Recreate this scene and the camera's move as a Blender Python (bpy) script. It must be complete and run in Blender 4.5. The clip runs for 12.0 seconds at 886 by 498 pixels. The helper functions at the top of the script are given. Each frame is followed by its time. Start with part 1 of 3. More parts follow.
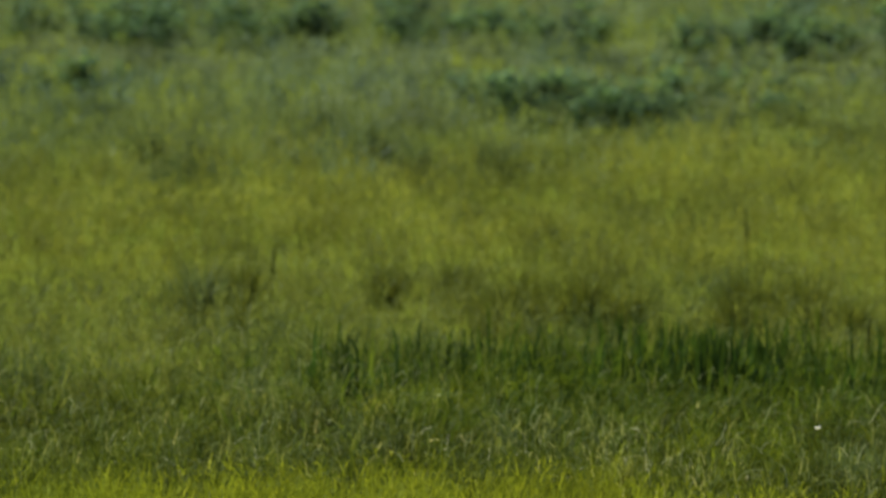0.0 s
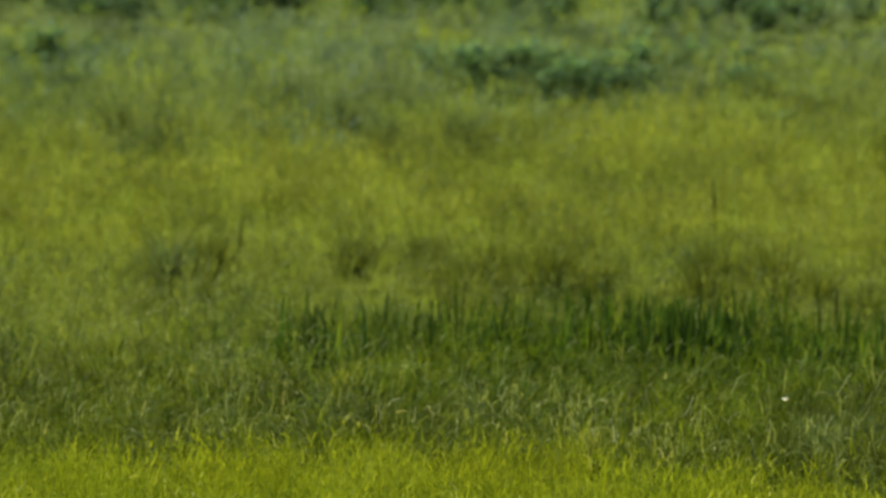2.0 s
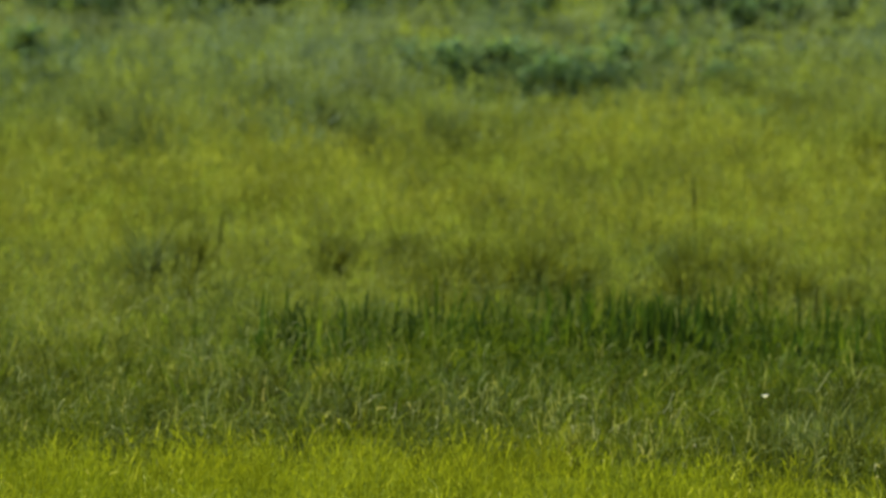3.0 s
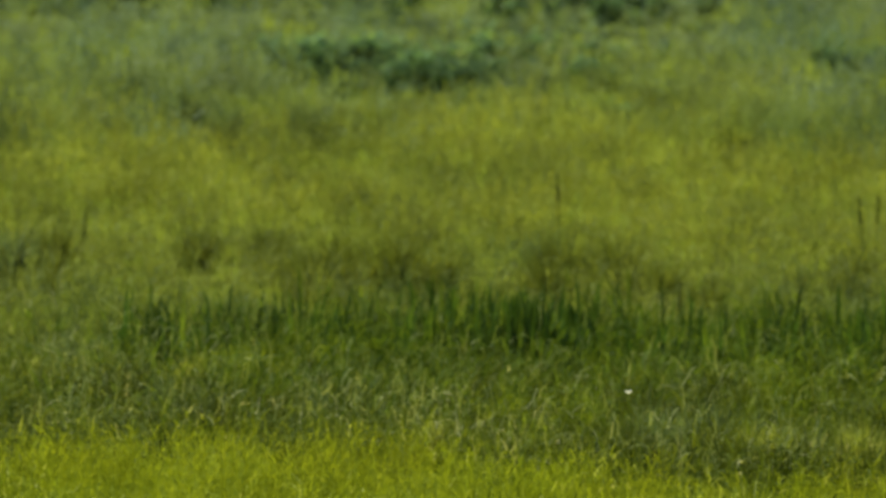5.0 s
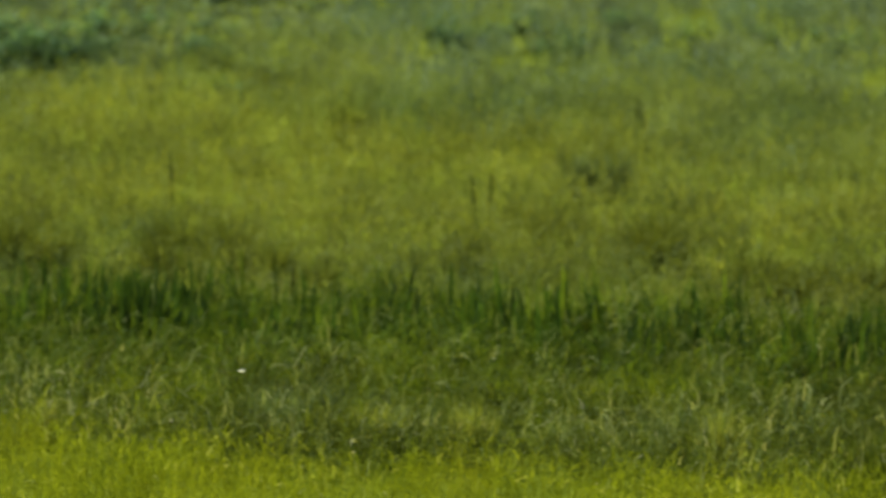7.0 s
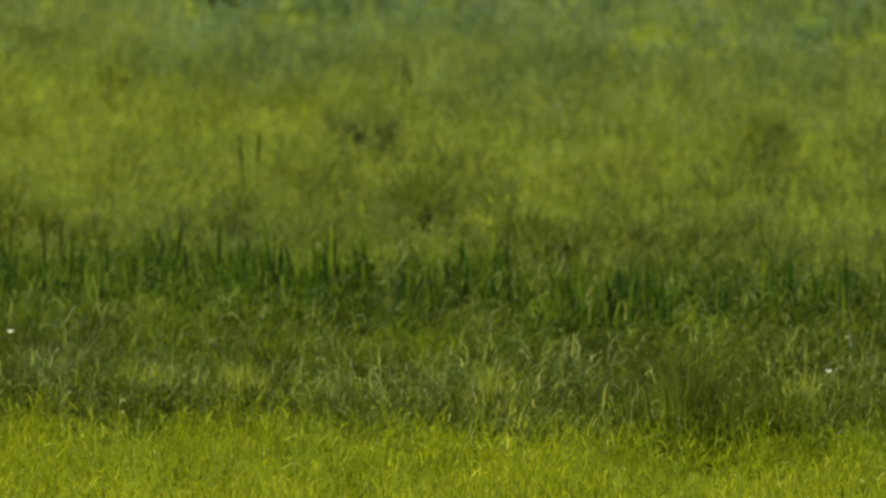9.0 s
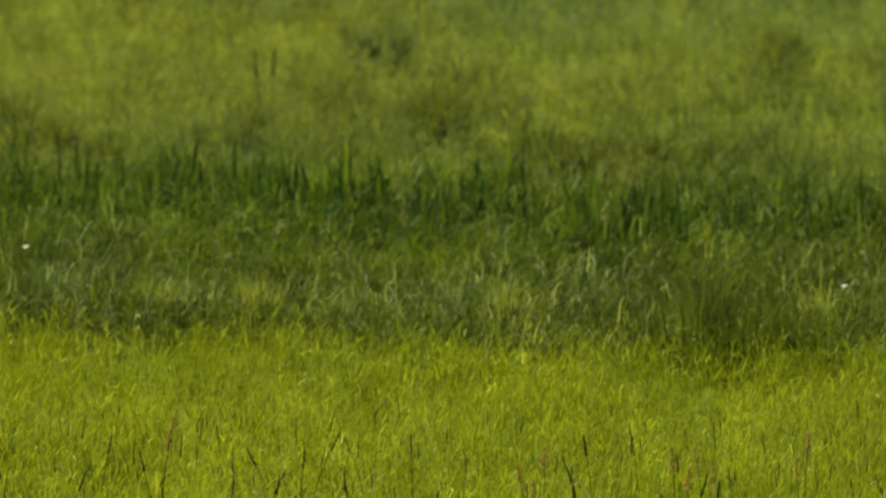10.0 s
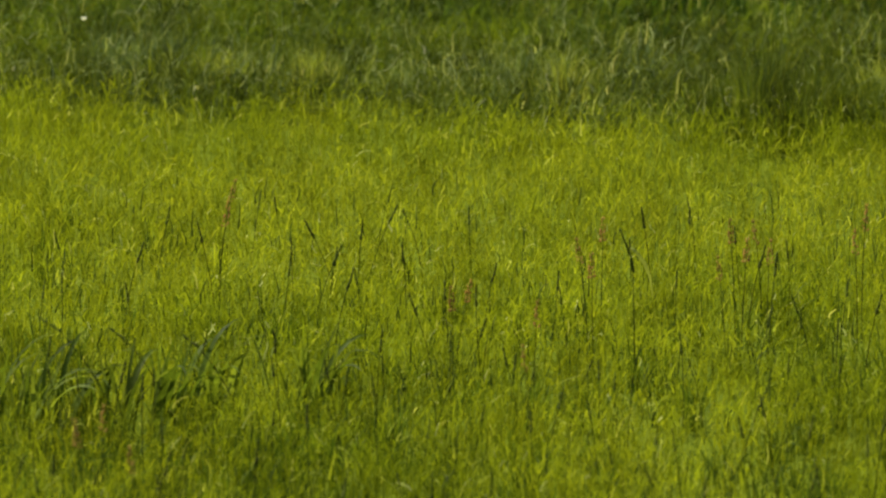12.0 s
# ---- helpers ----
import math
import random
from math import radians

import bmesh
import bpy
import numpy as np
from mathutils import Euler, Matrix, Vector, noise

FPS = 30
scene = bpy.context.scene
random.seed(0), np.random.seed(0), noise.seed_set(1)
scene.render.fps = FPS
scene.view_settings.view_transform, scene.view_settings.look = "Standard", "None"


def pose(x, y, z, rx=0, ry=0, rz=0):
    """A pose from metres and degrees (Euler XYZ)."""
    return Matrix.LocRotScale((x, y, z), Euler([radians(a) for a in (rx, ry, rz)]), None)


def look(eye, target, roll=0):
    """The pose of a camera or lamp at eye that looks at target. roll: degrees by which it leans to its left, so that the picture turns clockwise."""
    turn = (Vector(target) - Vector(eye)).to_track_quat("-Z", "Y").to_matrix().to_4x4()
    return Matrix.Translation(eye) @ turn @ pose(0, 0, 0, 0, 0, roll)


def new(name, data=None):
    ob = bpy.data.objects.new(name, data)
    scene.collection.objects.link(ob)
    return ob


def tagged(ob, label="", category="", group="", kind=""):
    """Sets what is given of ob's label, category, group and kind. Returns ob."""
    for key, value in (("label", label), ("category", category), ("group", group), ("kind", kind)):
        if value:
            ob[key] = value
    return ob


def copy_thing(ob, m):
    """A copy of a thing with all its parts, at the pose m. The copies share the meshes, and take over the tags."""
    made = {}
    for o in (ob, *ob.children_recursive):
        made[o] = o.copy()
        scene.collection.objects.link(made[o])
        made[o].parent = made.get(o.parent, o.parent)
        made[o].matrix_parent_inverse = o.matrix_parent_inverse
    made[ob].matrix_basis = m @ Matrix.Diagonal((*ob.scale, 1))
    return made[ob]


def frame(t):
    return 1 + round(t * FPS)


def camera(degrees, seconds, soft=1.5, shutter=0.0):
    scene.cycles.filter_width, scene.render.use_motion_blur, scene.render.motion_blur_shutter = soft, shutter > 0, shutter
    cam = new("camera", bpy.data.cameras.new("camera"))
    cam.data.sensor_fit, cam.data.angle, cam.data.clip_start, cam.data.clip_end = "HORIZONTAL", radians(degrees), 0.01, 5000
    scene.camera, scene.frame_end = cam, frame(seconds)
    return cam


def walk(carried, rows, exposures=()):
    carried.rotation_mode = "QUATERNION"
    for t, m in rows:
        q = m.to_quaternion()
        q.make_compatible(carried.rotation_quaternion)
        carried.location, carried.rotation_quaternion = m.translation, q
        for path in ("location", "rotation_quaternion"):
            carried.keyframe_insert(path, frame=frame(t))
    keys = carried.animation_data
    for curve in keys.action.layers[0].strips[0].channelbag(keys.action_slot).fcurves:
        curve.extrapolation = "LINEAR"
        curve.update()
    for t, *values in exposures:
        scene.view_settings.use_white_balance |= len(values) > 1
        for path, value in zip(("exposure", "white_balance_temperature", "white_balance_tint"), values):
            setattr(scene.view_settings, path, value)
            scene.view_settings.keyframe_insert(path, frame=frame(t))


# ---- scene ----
# A long lens on a fixed stand, six metres above a summer meadow, pans slowly along it.
cam = camera(5.0, 12.0, soft=2.2, shutter=0.5)
cam.data.dof.use_dof = True
cam.data.dof.focus_distance = 38.0
cam.data.dof.aperture_fstop = 4.8


def turned(tilt, turn, roll):
    """The camera on its stand, turned about it."""
    return pose(0, 0, 6.0, tilt, 0, turn) @ pose(0, 0, 0, 0, 0, roll)


PATH = [
    (0.0, turned(83.6009, -0.0041, -0.19)),
    (0.5, turned(83.5066, -0.0894, -0.22)),
    (1.0, turned(83.4611, -0.1392, -0.20)),
    (1.5, turned(83.4702, -0.1542, -0.21)),
    (2.0, turned(83.4387, -0.1882, -0.17)),
    (2.5, turned(83.3976, -0.2095, -0.17)),
    (2.7, turned(83.4198, -0.2453, -0.16)),
    (4.3, turned(83.4068, -0.6318, -0.05)),
    (4.5, turned(83.4013, -0.7280, -0.04)),
    (5.0, turned(83.3948, -1.0756, 0.06)),
    (5.5, turned(83.3829, -1.5038, 0.21)),
    (6.0, turned(83.3447, -2.0627, 0.29)),
    (6.5, turned(83.3293, -2.6902, 0.34)),
    (7.0, turned(83.2837, -3.2750, 0.35)),
    (7.5, turned(83.2396, -3.8354, 0.36)),
    (7.7, turned(83.2304, -3.9541, 0.36)),
    (9.3, turned(82.9622, -4.6336, 0.08)),
    (9.5, turned(82.8852, -4.6155, 0.09)),
    (10.0, turned(82.5726, -4.5082, 0.04)),
    (10.5, turned(82.2356, -4.3617, -0.03)),
    (11.0, turned(81.9009, -4.2649, -0.01)),
    (11.5, turned(81.4757, -4.2451, -0.00)),
    (12.0, turned(81.2845, -4.1779, 0.04)),
]
walk(cam, PATH, exposures=((0.0, 0.80, 5700, 23), (0.4, 1.05, 6100, 14), (1.0, 1.09, 6200, 12), (2.5, 1.10, 6200, 11), (7.5, 1.02, 6200, 11), (9.5, 1.05, 6450, 10), (12.0, 1.05, 6500, 10)))

# ---- light: a high summer sun behind and to the left of the meadow, clear sky ----
SUN_HEIGHT, SUN_TURN = radians(52), radians(-40)
world = bpy.data.worlds.new("sky")
scene.world = world
world.use_nodes = True
wn = world.node_tree.nodes
sky = wn.new("ShaderNodeTexSky")
sky.sky_type = "NISHITA"
sky.sun_disc = False
sky.sun_elevation, sky.sun_rotation = SUN_HEIGHT, SUN_TURN
world.node_tree.links.new(sky.outputs[0], wn["Background"].inputs[0])
wn["Background"].inputs[1].default_value = 0.07

sun_data = bpy.data.lights.new("sun", "SUN")
sun_data.energy, sun_data.angle, sun_data.color = 4.0, radians(0.53), (1.0, 0.95, 0.86)
sun = new("sun", sun_data)
SUN_WAY = Vector((math.sin(SUN_TURN) * math.cos(SUN_HEIGHT), math.cos(SUN_TURN) * math.cos(SUN_HEIGHT), math.sin(SUN_HEIGHT)))
sun.matrix_world = look(SUN_WAY * 60 + Vector((0, 45, 0)), (0, 45, 0))

RNG = np.random.default_rng(11)


# ---- materials ----
def ramp(nodes, colours):
    node = nodes.new("ShaderNodeValToRGB")
    r = node.color_ramp
    while len(r.elements) < len(colours):
        r.elements.new(0.5)
    for i, c in enumerate(colours):
        r.elements[i].position = i / max(1, len(colours) - 1)
        r.elements[i].color = (*c, 1)
    return node


def leaf_material(name, colours, patch, patch_size=1.2, through_light=0.4, per_object=False, gloss=0.6, patch_share=0.6, shine=0.02, tone_span=(0.7, 1.25), wash_size=0.22):
    """Thin green leaf: colour varies from blade to blade, over metres and along the blade; light passes through it."""
    m = bpy.data.materials.new(name)
    m.use_nodes = True
    n, l = m.node_tree.nodes, m.node_tree.links
    n.clear()
    out = n.new("ShaderNodeOutputMaterial")
    pick = ramp(n, colours)
    if per_object:
        l.new(n.new("ShaderNodeObjectInfo").outputs["Random"], pick.inputs[0])
    else:
        l.new(n.new("ShaderNodeNewGeometry").outputs["Random Per Island"], pick.inputs[0])
    co = n.new("ShaderNodeTexCoord")
    big = n.new("ShaderNodeTexNoise")
    big.inputs["Scale"].default_value, big.inputs["Detail"].default_value = 1 / patch_size, 3
    deep = n.new("ShaderNodeVectorMath")
    deep.operation = "MULTIPLY"
    deep.inputs[1].default_value = (1, 0.4, 1)
    l.new(n.new("ShaderNodeNewGeometry").outputs["Position"], deep.inputs[0])
    l.new(deep.outputs[0], big.inputs["Vector"])
    span = n.new("ShaderNodeMapRange")
    span.inputs[1].default_value, span.inputs[2].default_value = 0.42, 0.62
    span.inputs[3].default_value, span.inputs[4].default_value = 0.0, patch_share
    l.new(big.outputs[0], span.inputs[0])
    mix = n.new("ShaderNodeMix")
    mix.data_type = "RGBA"
    l.new(span.outputs[0], mix.inputs[0])
    l.new(pick.outputs[0], mix.inputs[6])
    mix.inputs[7].default_value = (*patch, 1)
    fine = n.new("ShaderNodeTexNoise")
    fine.inputs["Scale"].default_value, fine.inputs["Detail"].default_value = 35, 2
    l.new(co.outputs["Object"], fine.inputs["Vector"])
    tone = n.new("ShaderNodeMapRange")
    tone.inputs[1].default_value, tone.inputs[2].default_value = 0.25, 0.75
    tone.inputs[3].default_value, tone.inputs[4].default_value = tone_span
    l.new(fine.outputs[0], tone.inputs[0])
    mid = n.new("ShaderNodeTexNoise")
    mid.inputs["Scale"].default_value, mid.inputs["Detail"].default_value = 1 / wash_size, 2
    l.new(deep.outputs[0], mid.inputs["Vector"])
    wash = n.new("ShaderNodeMapRange")
    wash.inputs[1].default_value, wash.inputs[2].default_value = 0.3, 0.7
    wash.inputs[3].default_value, wash.inputs[4].default_value = 0.6, 1.35
    l.new(mid.outputs[0], wash.inputs[0])
    twice = n.new("ShaderNodeMath")
    twice.operation = "MULTIPLY"
    l.new(tone.outputs[0], twice.inputs[0])
    l.new(wash.outputs[0], twice.inputs[1])
    grain = n.new("ShaderNodeVectorMath")
    grain.operation = "SCALE"
    l.new(mix.outputs[2], grain.inputs[0])
    l.new(twice.outputs[0], grain.inputs["Scale"])
    face = n.new("ShaderNodeBsdfPrincipled")
    face.inputs["Roughness"].default_value = gloss
    face.inputs["Specular IOR Level"].default_value = shine
    l.new(grain.outputs[0], face.inputs["Base Color"])
    warm = n.new("ShaderNodeVectorMath")
    warm.operation = "MULTIPLY"
    warm.inputs[1].default_value = (1.35, 1.25, 0.5)
    l.new(grain.outputs[0], warm.inputs[0])
    glow = n.new("ShaderNodeBsdfTranslucent")
    l.new(warm.outputs[0], glow.inputs[0])
    both = n.new("ShaderNodeMixShader")
    both.inputs[0].default_value = through_light
    l.new(face.outputs[0], both.inputs[1])
    l.new(glow.outputs[0], both.inputs[2])
    l.new(both.outputs[0], out.inputs[0])
    return m


def soil_material():
    m = bpy.data.materials.new("meadow_soil")
    m.use_nodes = True
    n, l = m.node_tree.nodes, m.node_tree.links
    b = n["Principled BSDF"]
    b.inputs["Roughness"].default_value = 1.0
    b.inputs["Specular IOR Level"].default_value = 0.0
    co = n.new("ShaderNodeTexCoord")
    big = n.new("ShaderNodeTexNoise")
    big.inputs["Scale"].default_value, big.inputs["Detail"].default_value = 0.35, 8
    l.new(co.outputs["Object"], big.inputs["Vector"])
    r = ramp(n, [(0.06, 0.075, 0.008), (0.09, 0.12, 0.010), (0.125, 0.155, 0.012), (0.10, 0.105, 0.014)])
    l.new(big.outputs[0], r.inputs[0])
    l.new(r.outputs[0], b.inputs["Base Color"])
    bump = n.new("ShaderNodeBump")
    bump.inputs["Strength"].default_value, bump.inputs["Distance"].default_value = 0.6, 0.05
    fine = n.new("ShaderNodeTexNoise")
    fine.inputs["Scale"].default_value, fine.inputs["Detail"].default_value = 14, 6
    l.new(co.outputs["Object"], fine.inputs["Vector"])
    l.new(fine.outputs[0], bump.inputs["Height"])
    l.new(bump.outputs[0], b.inputs["Normal"])
    return m


SOIL = soil_material()
LIME = leaf_material("lime_grass", [(0.16, 0.198, 0.009), (0.202, 0.242, 0.011), (0.245, 0.278, 0.017), (0.182, 0.222, 0.009)], (0.12, 0.16, 0.008), 0.9, 0.45, patch_share=0.7, shine=0.0, tone_span=(0.85, 1.12), wash_size=0.3)
YELLOW = leaf_material("yellow_grass", [(0.16, 0.20, 0.012), (0.225, 0.262, 0.014), (0.29, 0.315, 0.024), (0.20, 0.235, 0.012)], (0.18, 0.22, 0.012), 0.9, 0.45, patch_share=0.5, shine=0.0)
WEED = leaf_material("grey_green_weeds", [(0.054, 0.08, 0.011), (0.074, 0.1, 0.016), (0.106, 0.125, 0.023), (0.059, 0.09, 0.009)], (0.098, 0.13, 0.011), 0.9, 0.34, patch_share=0.5)
RANK = leaf_material("rank_green_grass", [(0.055, 0.09, 0.010), (0.08, 0.12, 0.012), (0.115, 0.16, 0.014)], (0.045, 0.08, 0.010), 0.7)
# blue raised in these four meadow colours to stand in for haze
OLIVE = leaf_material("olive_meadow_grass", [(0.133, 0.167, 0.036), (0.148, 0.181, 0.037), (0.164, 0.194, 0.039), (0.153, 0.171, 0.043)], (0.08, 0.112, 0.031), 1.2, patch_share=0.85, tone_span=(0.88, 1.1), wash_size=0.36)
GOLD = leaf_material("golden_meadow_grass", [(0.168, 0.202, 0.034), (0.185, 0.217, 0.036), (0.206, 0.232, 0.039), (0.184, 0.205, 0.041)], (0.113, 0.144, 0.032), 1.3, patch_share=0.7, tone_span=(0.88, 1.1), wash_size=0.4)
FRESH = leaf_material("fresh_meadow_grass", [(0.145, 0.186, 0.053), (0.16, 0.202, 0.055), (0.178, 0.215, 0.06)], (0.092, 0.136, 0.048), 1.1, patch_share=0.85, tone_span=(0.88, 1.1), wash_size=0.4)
MIST = leaf_material("hazed_blue_green_grass", [(0.145, 0.194, 0.1), (0.163, 0.211, 0.106), (0.182, 0.227, 0.113)], (0.097, 0.153, 0.096), 1.0, 0.33, patch_share=0.8, tone_span=(0.88, 1.1), wash_size=0.4)
REED = leaf_material("dark_reed_leaf", [(0.024, 0.053, 0.010), (0.04, 0.081, 0.012), (0.076, 0.126, 0.013), (0.135, 0.19, 0.015)], (0.026, 0.056, 0.011), 0.5, 0.38, True, 0.45, shine=0.06)
# herb green lightened and blued to stand in for distant haze
HERB = leaf_material("dark_herb_leaf", [(0.09, 0.168, 0.068), (0.122, 0.205, 0.08), (0.155, 0.24, 0.088)], (0.082, 0.155, 0.063), 0.6, 0.55, shine=0.02)
SEDGE = leaf_material("dark_sedge_leaf", [(0.032, 0.055, 0.011), (0.05, 0.075, 0.014), (0.075, 0.10, 0.02)], (0.035, 0.055, 0.012), 0.4, 0.3)
TUSSOCK = leaf_material("dark_tussock_grass", [(0.088, 0.115, 0.018), (0.122, 0.146, 0.022), (0.152, 0.172, 0.026)], (0.092, 0.115, 0.02), 0.5, 0.35)
BLOND = leaf_material("blond_grass", [(0.20, 0.24, 0.04), (0.27, 0.29, 0.06), (0.16, 0.21, 0.025)], (0.19, 0.23, 0.035), 0.5, 0.4)
# dry straw, its palest tone raised to stand in for glints
STRAW = leaf_material("dry_straw", [(0.27, 0.30, 0.11), (0.48, 0.47, 0.24), (0.20, 0.25, 0.06)], (0.34, 0.35, 0.14), 0.7, 0.4, shine=0.02, gloss=0.6)
DARKSTEM = leaf_material("dark_stem", [(0.05, 0.07, 0.008), (0.07, 0.085, 0.011), (0.06, 0.095, 0.009)], (0.06, 0.065, 0.010), 0.5, 0.15, shine=0.02)
# the palest of these leaf tones stands in for sunlit leaf tops
SHEATH = leaf_material("broad_grey_leaf", [(0.055, 0.085, 0.009), (0.085, 0.118, 0.012), (0.17, 0.215, 0.03)], (0.072, 0.105, 0.011), 0.4, 0.45, True, 0.5, shine=0.03)
RUST = leaf_material("rust_red_seeds", [(0.28, 0.16, 0.03), (0.34, 0.19, 0.04), (0.22, 0.15, 0.02)], (0.25, 0.17, 0.03), 0.3, 0.3, shine=0.02)
PALELIME = leaf_material("pale_lime_blade", [(0.225, 0.265, 0.019), (0.275, 0.31, 0.028), (0.35, 0.375, 0.06), (0.21, 0.255, 0.018)], (0.225, 0.265, 0.019), 0.8, 0.4, patch_share=0.6, shine=0.0, tone_span=(0.85, 1.12))
BEDSTRAW = leaf_material("pale_weed_stem", [(0.13, 0.17, 0.035), (0.21, 0.245, 0.065), (0.36, 0.38, 0.15), (0.16, 0.21, 0.04)], (0.19, 0.23, 0.06), 0.6, 0.35, shine=0.015, gloss=0.6)
# pale colour that paints glints onto single blades of the lime grass
GLINTLIME = leaf_material("pale_glint_blade", [(0.33, 0.36, 0.08), (0.45, 0.46, 0.14), (0.28, 0.32, 0.05)], (0.33, 0.36, 0.08), 0.7, 0.4, shine=0.0)
CUSHION = leaf_material("cushion_grass", [(0.085, 0.125, 0.009), (0.12, 0.16, 0.012), (0.16, 0.20, 0.016)], (0.09, 0.135, 0.010), 0.5, 0.42)
GREYWEED = leaf_material("grey_weed_leaf", [(0.085, 0.125, 0.045), (0.12, 0.16, 0.06), (0.17, 0.205, 0.085)], (0.09, 0.13, 0.05), 0.4, 0.35, shine=0.03)
PETAL = leaf_material("white_petal", [(0.78, 0.78, 0.72), (0.85, 0.85, 0.80)], (0.75, 0.76, 0.70), 0.2, 0.25)


# ---- helpers for plants ----
def lump(x, y, size, seed):
    """Smooth value noise, 0 to 1, over the plan; size is the width of a lump in metres."""
    table = np.random.default_rng(seed).random((64, 64))
    a, b = np.asarray(x) / size + 17.3, np.asarray(y) / size + 5.1
    i, j = np.floor(a).astype(int), np.floor(b).astype(int)
    u, v = a - i, b - j
    u, v = u * u * (3 - 2 * u), v * v * (3 - 2 * v)
    g = lambda p, q: table[p % 64, q % 64]
    return (g(i, j) * (1 - u) + g(i + 1, j) * u) * (1 - v) + (g(i, j + 1) * (1 - u) + g(i + 1, j + 1) * u) * v


def wedge(count, near, far, left=-3.3, right=8.0):
    """Places spread evenly over the part of the meadow between two distances."""
    y = np.sqrt(RNG.random(count) * (far * far - near * near) + near * near)
    return y * np.tan(np.radians(RNG.uniform(left, right, count))), y


def mesh_of(name, verts, faces, material):
    me = bpy.data.meshes.new(name)
    me.from_pydata(verts, [], faces)
    me.polygons.foreach_set("use_smooth", np.ones(len(me.polygons), dtype=bool))
    me.materials.append(material)
    return me


def lean_of(around, bend, wind=(0.12, -0.1), rng=RNG):
    """How far, and which way, each blade leans over."""
    return np.stack([np.cos(around) + wind[0], np.sin(around) + wind[1]], 1) * (bend * rng.uniform(0.25, 1.0, len(around)))[:, None]


def blade_arrays(x, y, z, height, width, bend, levels=3, wind=(0.12, -0.1), rng=RNG, around=None, lean=None, rise=1.0, curve=2.0):
    """Bent, tapering blades of grass: their corners and triangles."""
    n = len(x)
    around = rng.uniform(0, 2 * np.pi, n) if around is None else around
    if lean is None:
        lean = lean_of(around, bend, wind, rng)
    turn = rng.uniform(0, np.pi, n)
    side = np.stack([np.cos(turn), np.sin(turn), rng.uniform(-0.15, 0.15, n)], 1)
    steps = np.linspace(0, 1, levels + 1)
    per = 2 * levels + 1
    verts = np.zeros((n, per, 3))
    drop = (lean ** 2).sum(1)
    for k, s in enumerate(steps):
        c = np.stack([x + lean[:, 0] * height * s ** curve, y + lean[:, 1] * height * s ** curve,
                      z + height * (rise * s - 0.42 * drop * s ** 3)], 1)
        if k == levels:
            verts[:, -1] = c
        else:
            half = (width * (0.5 * (1 - 0.75 * s ** 2)))[:, None] * side
            verts[:, 2 * k], verts[:, 2 * k + 1] = c - half, c + half
    one = []
    for k in range(levels - 1):
        a = 2 * k
        one += [(a, a + 1, a + 3), (a, a + 3, a + 2)]
    a = 2 * (levels - 1)
    one.append((a, a + 1, a + 2))
    faces = (np.arange(n)[:, None, None] * per + np.array(one)[None]).reshape(-1, 3)
    return verts.reshape(-1, 3), faces


def tufts(x, y, radius, blades):
    """Blades gathered round the centres x, y: place of each, the centre it belongs to, the way it leans."""
    n = len(x) * blades
    own = np.repeat(np.arange(len(x)), blades)
    a, d = RNG.uniform(0, 2 * np.pi, n), np.abs(RNG.normal(0, 1, n)) * np.broadcast_to(radius, len(x))[own]
    return x[own] + d * np.cos(a), y[own] + d * np.sin(a), own, a + RNG.normal(0, 0.8, n)


def grass(name, x, y, height, width, bend, material, label, levels=3, around=None):
    v, f = blade_arrays(x, y, np.full(len(x), -0.01), height, width, bend, levels, around=around)
    return tagged(new(name, mesh_of(name, v, f, material)), label, "grass", kind="stuff")


def leafy_grass(name, cx, cy, high, radius, culms, leaves, long, wide, material, label, levels=3, culm_bend=0.6, short=0.68, curl=1.0):
    """Tufts of thin upright culms, each with short curling leaves growing out along it."""
    x, y, own, away = tufts(cx, cy, radius, culms)
    h = short * high[own] * RNG.uniform(0.65, 1.15, len(x))
    lean = lean_of(away, RNG.uniform(0.2, culm_bend * 1.6, len(x)))
    v1, f1 = blade_arrays(x, y, np.full(len(x), -0.01), h, RNG.uniform(0.4, 0.7, len(x)) * wide, 0, levels, lean=lean)
    c = np.repeat(np.arange(len(x)), leaves)
    s = RNG.uniform(0.25, 0.95, len(c))
    drop = (lean[c] ** 2).sum(1)
    bx, by = x[c] + lean[c, 0] * h[c] * s ** 2, y[c] + lean[c, 1] * h[c] * s ** 2
    bz = -0.01 + h[c] * (s - 0.42 * drop * s ** 3)
    size = long * RNG.uniform(0.45, 1.2, len(c)) * (0.6 + 0.8 * high[own[c]] / high.mean()) / 1.4
    v2, f2 = blade_arrays(bx, by, bz, size, RNG.uniform(0.6, 1.2, len(c)) * wide, RNG.uniform(0.5, 1.7, len(c)) * curl, levels, rise=RNG.uniform(1.05 - 0.75 * curl, 1.05, len(c)), curve=1.4)
    v, f = np.concatenate([v1, v2]), np.concatenate([f1, f2 + len(v1)])
    return tagged(new(name, mesh_of(name, v, f, material)), label, "grass", kind="stuff")


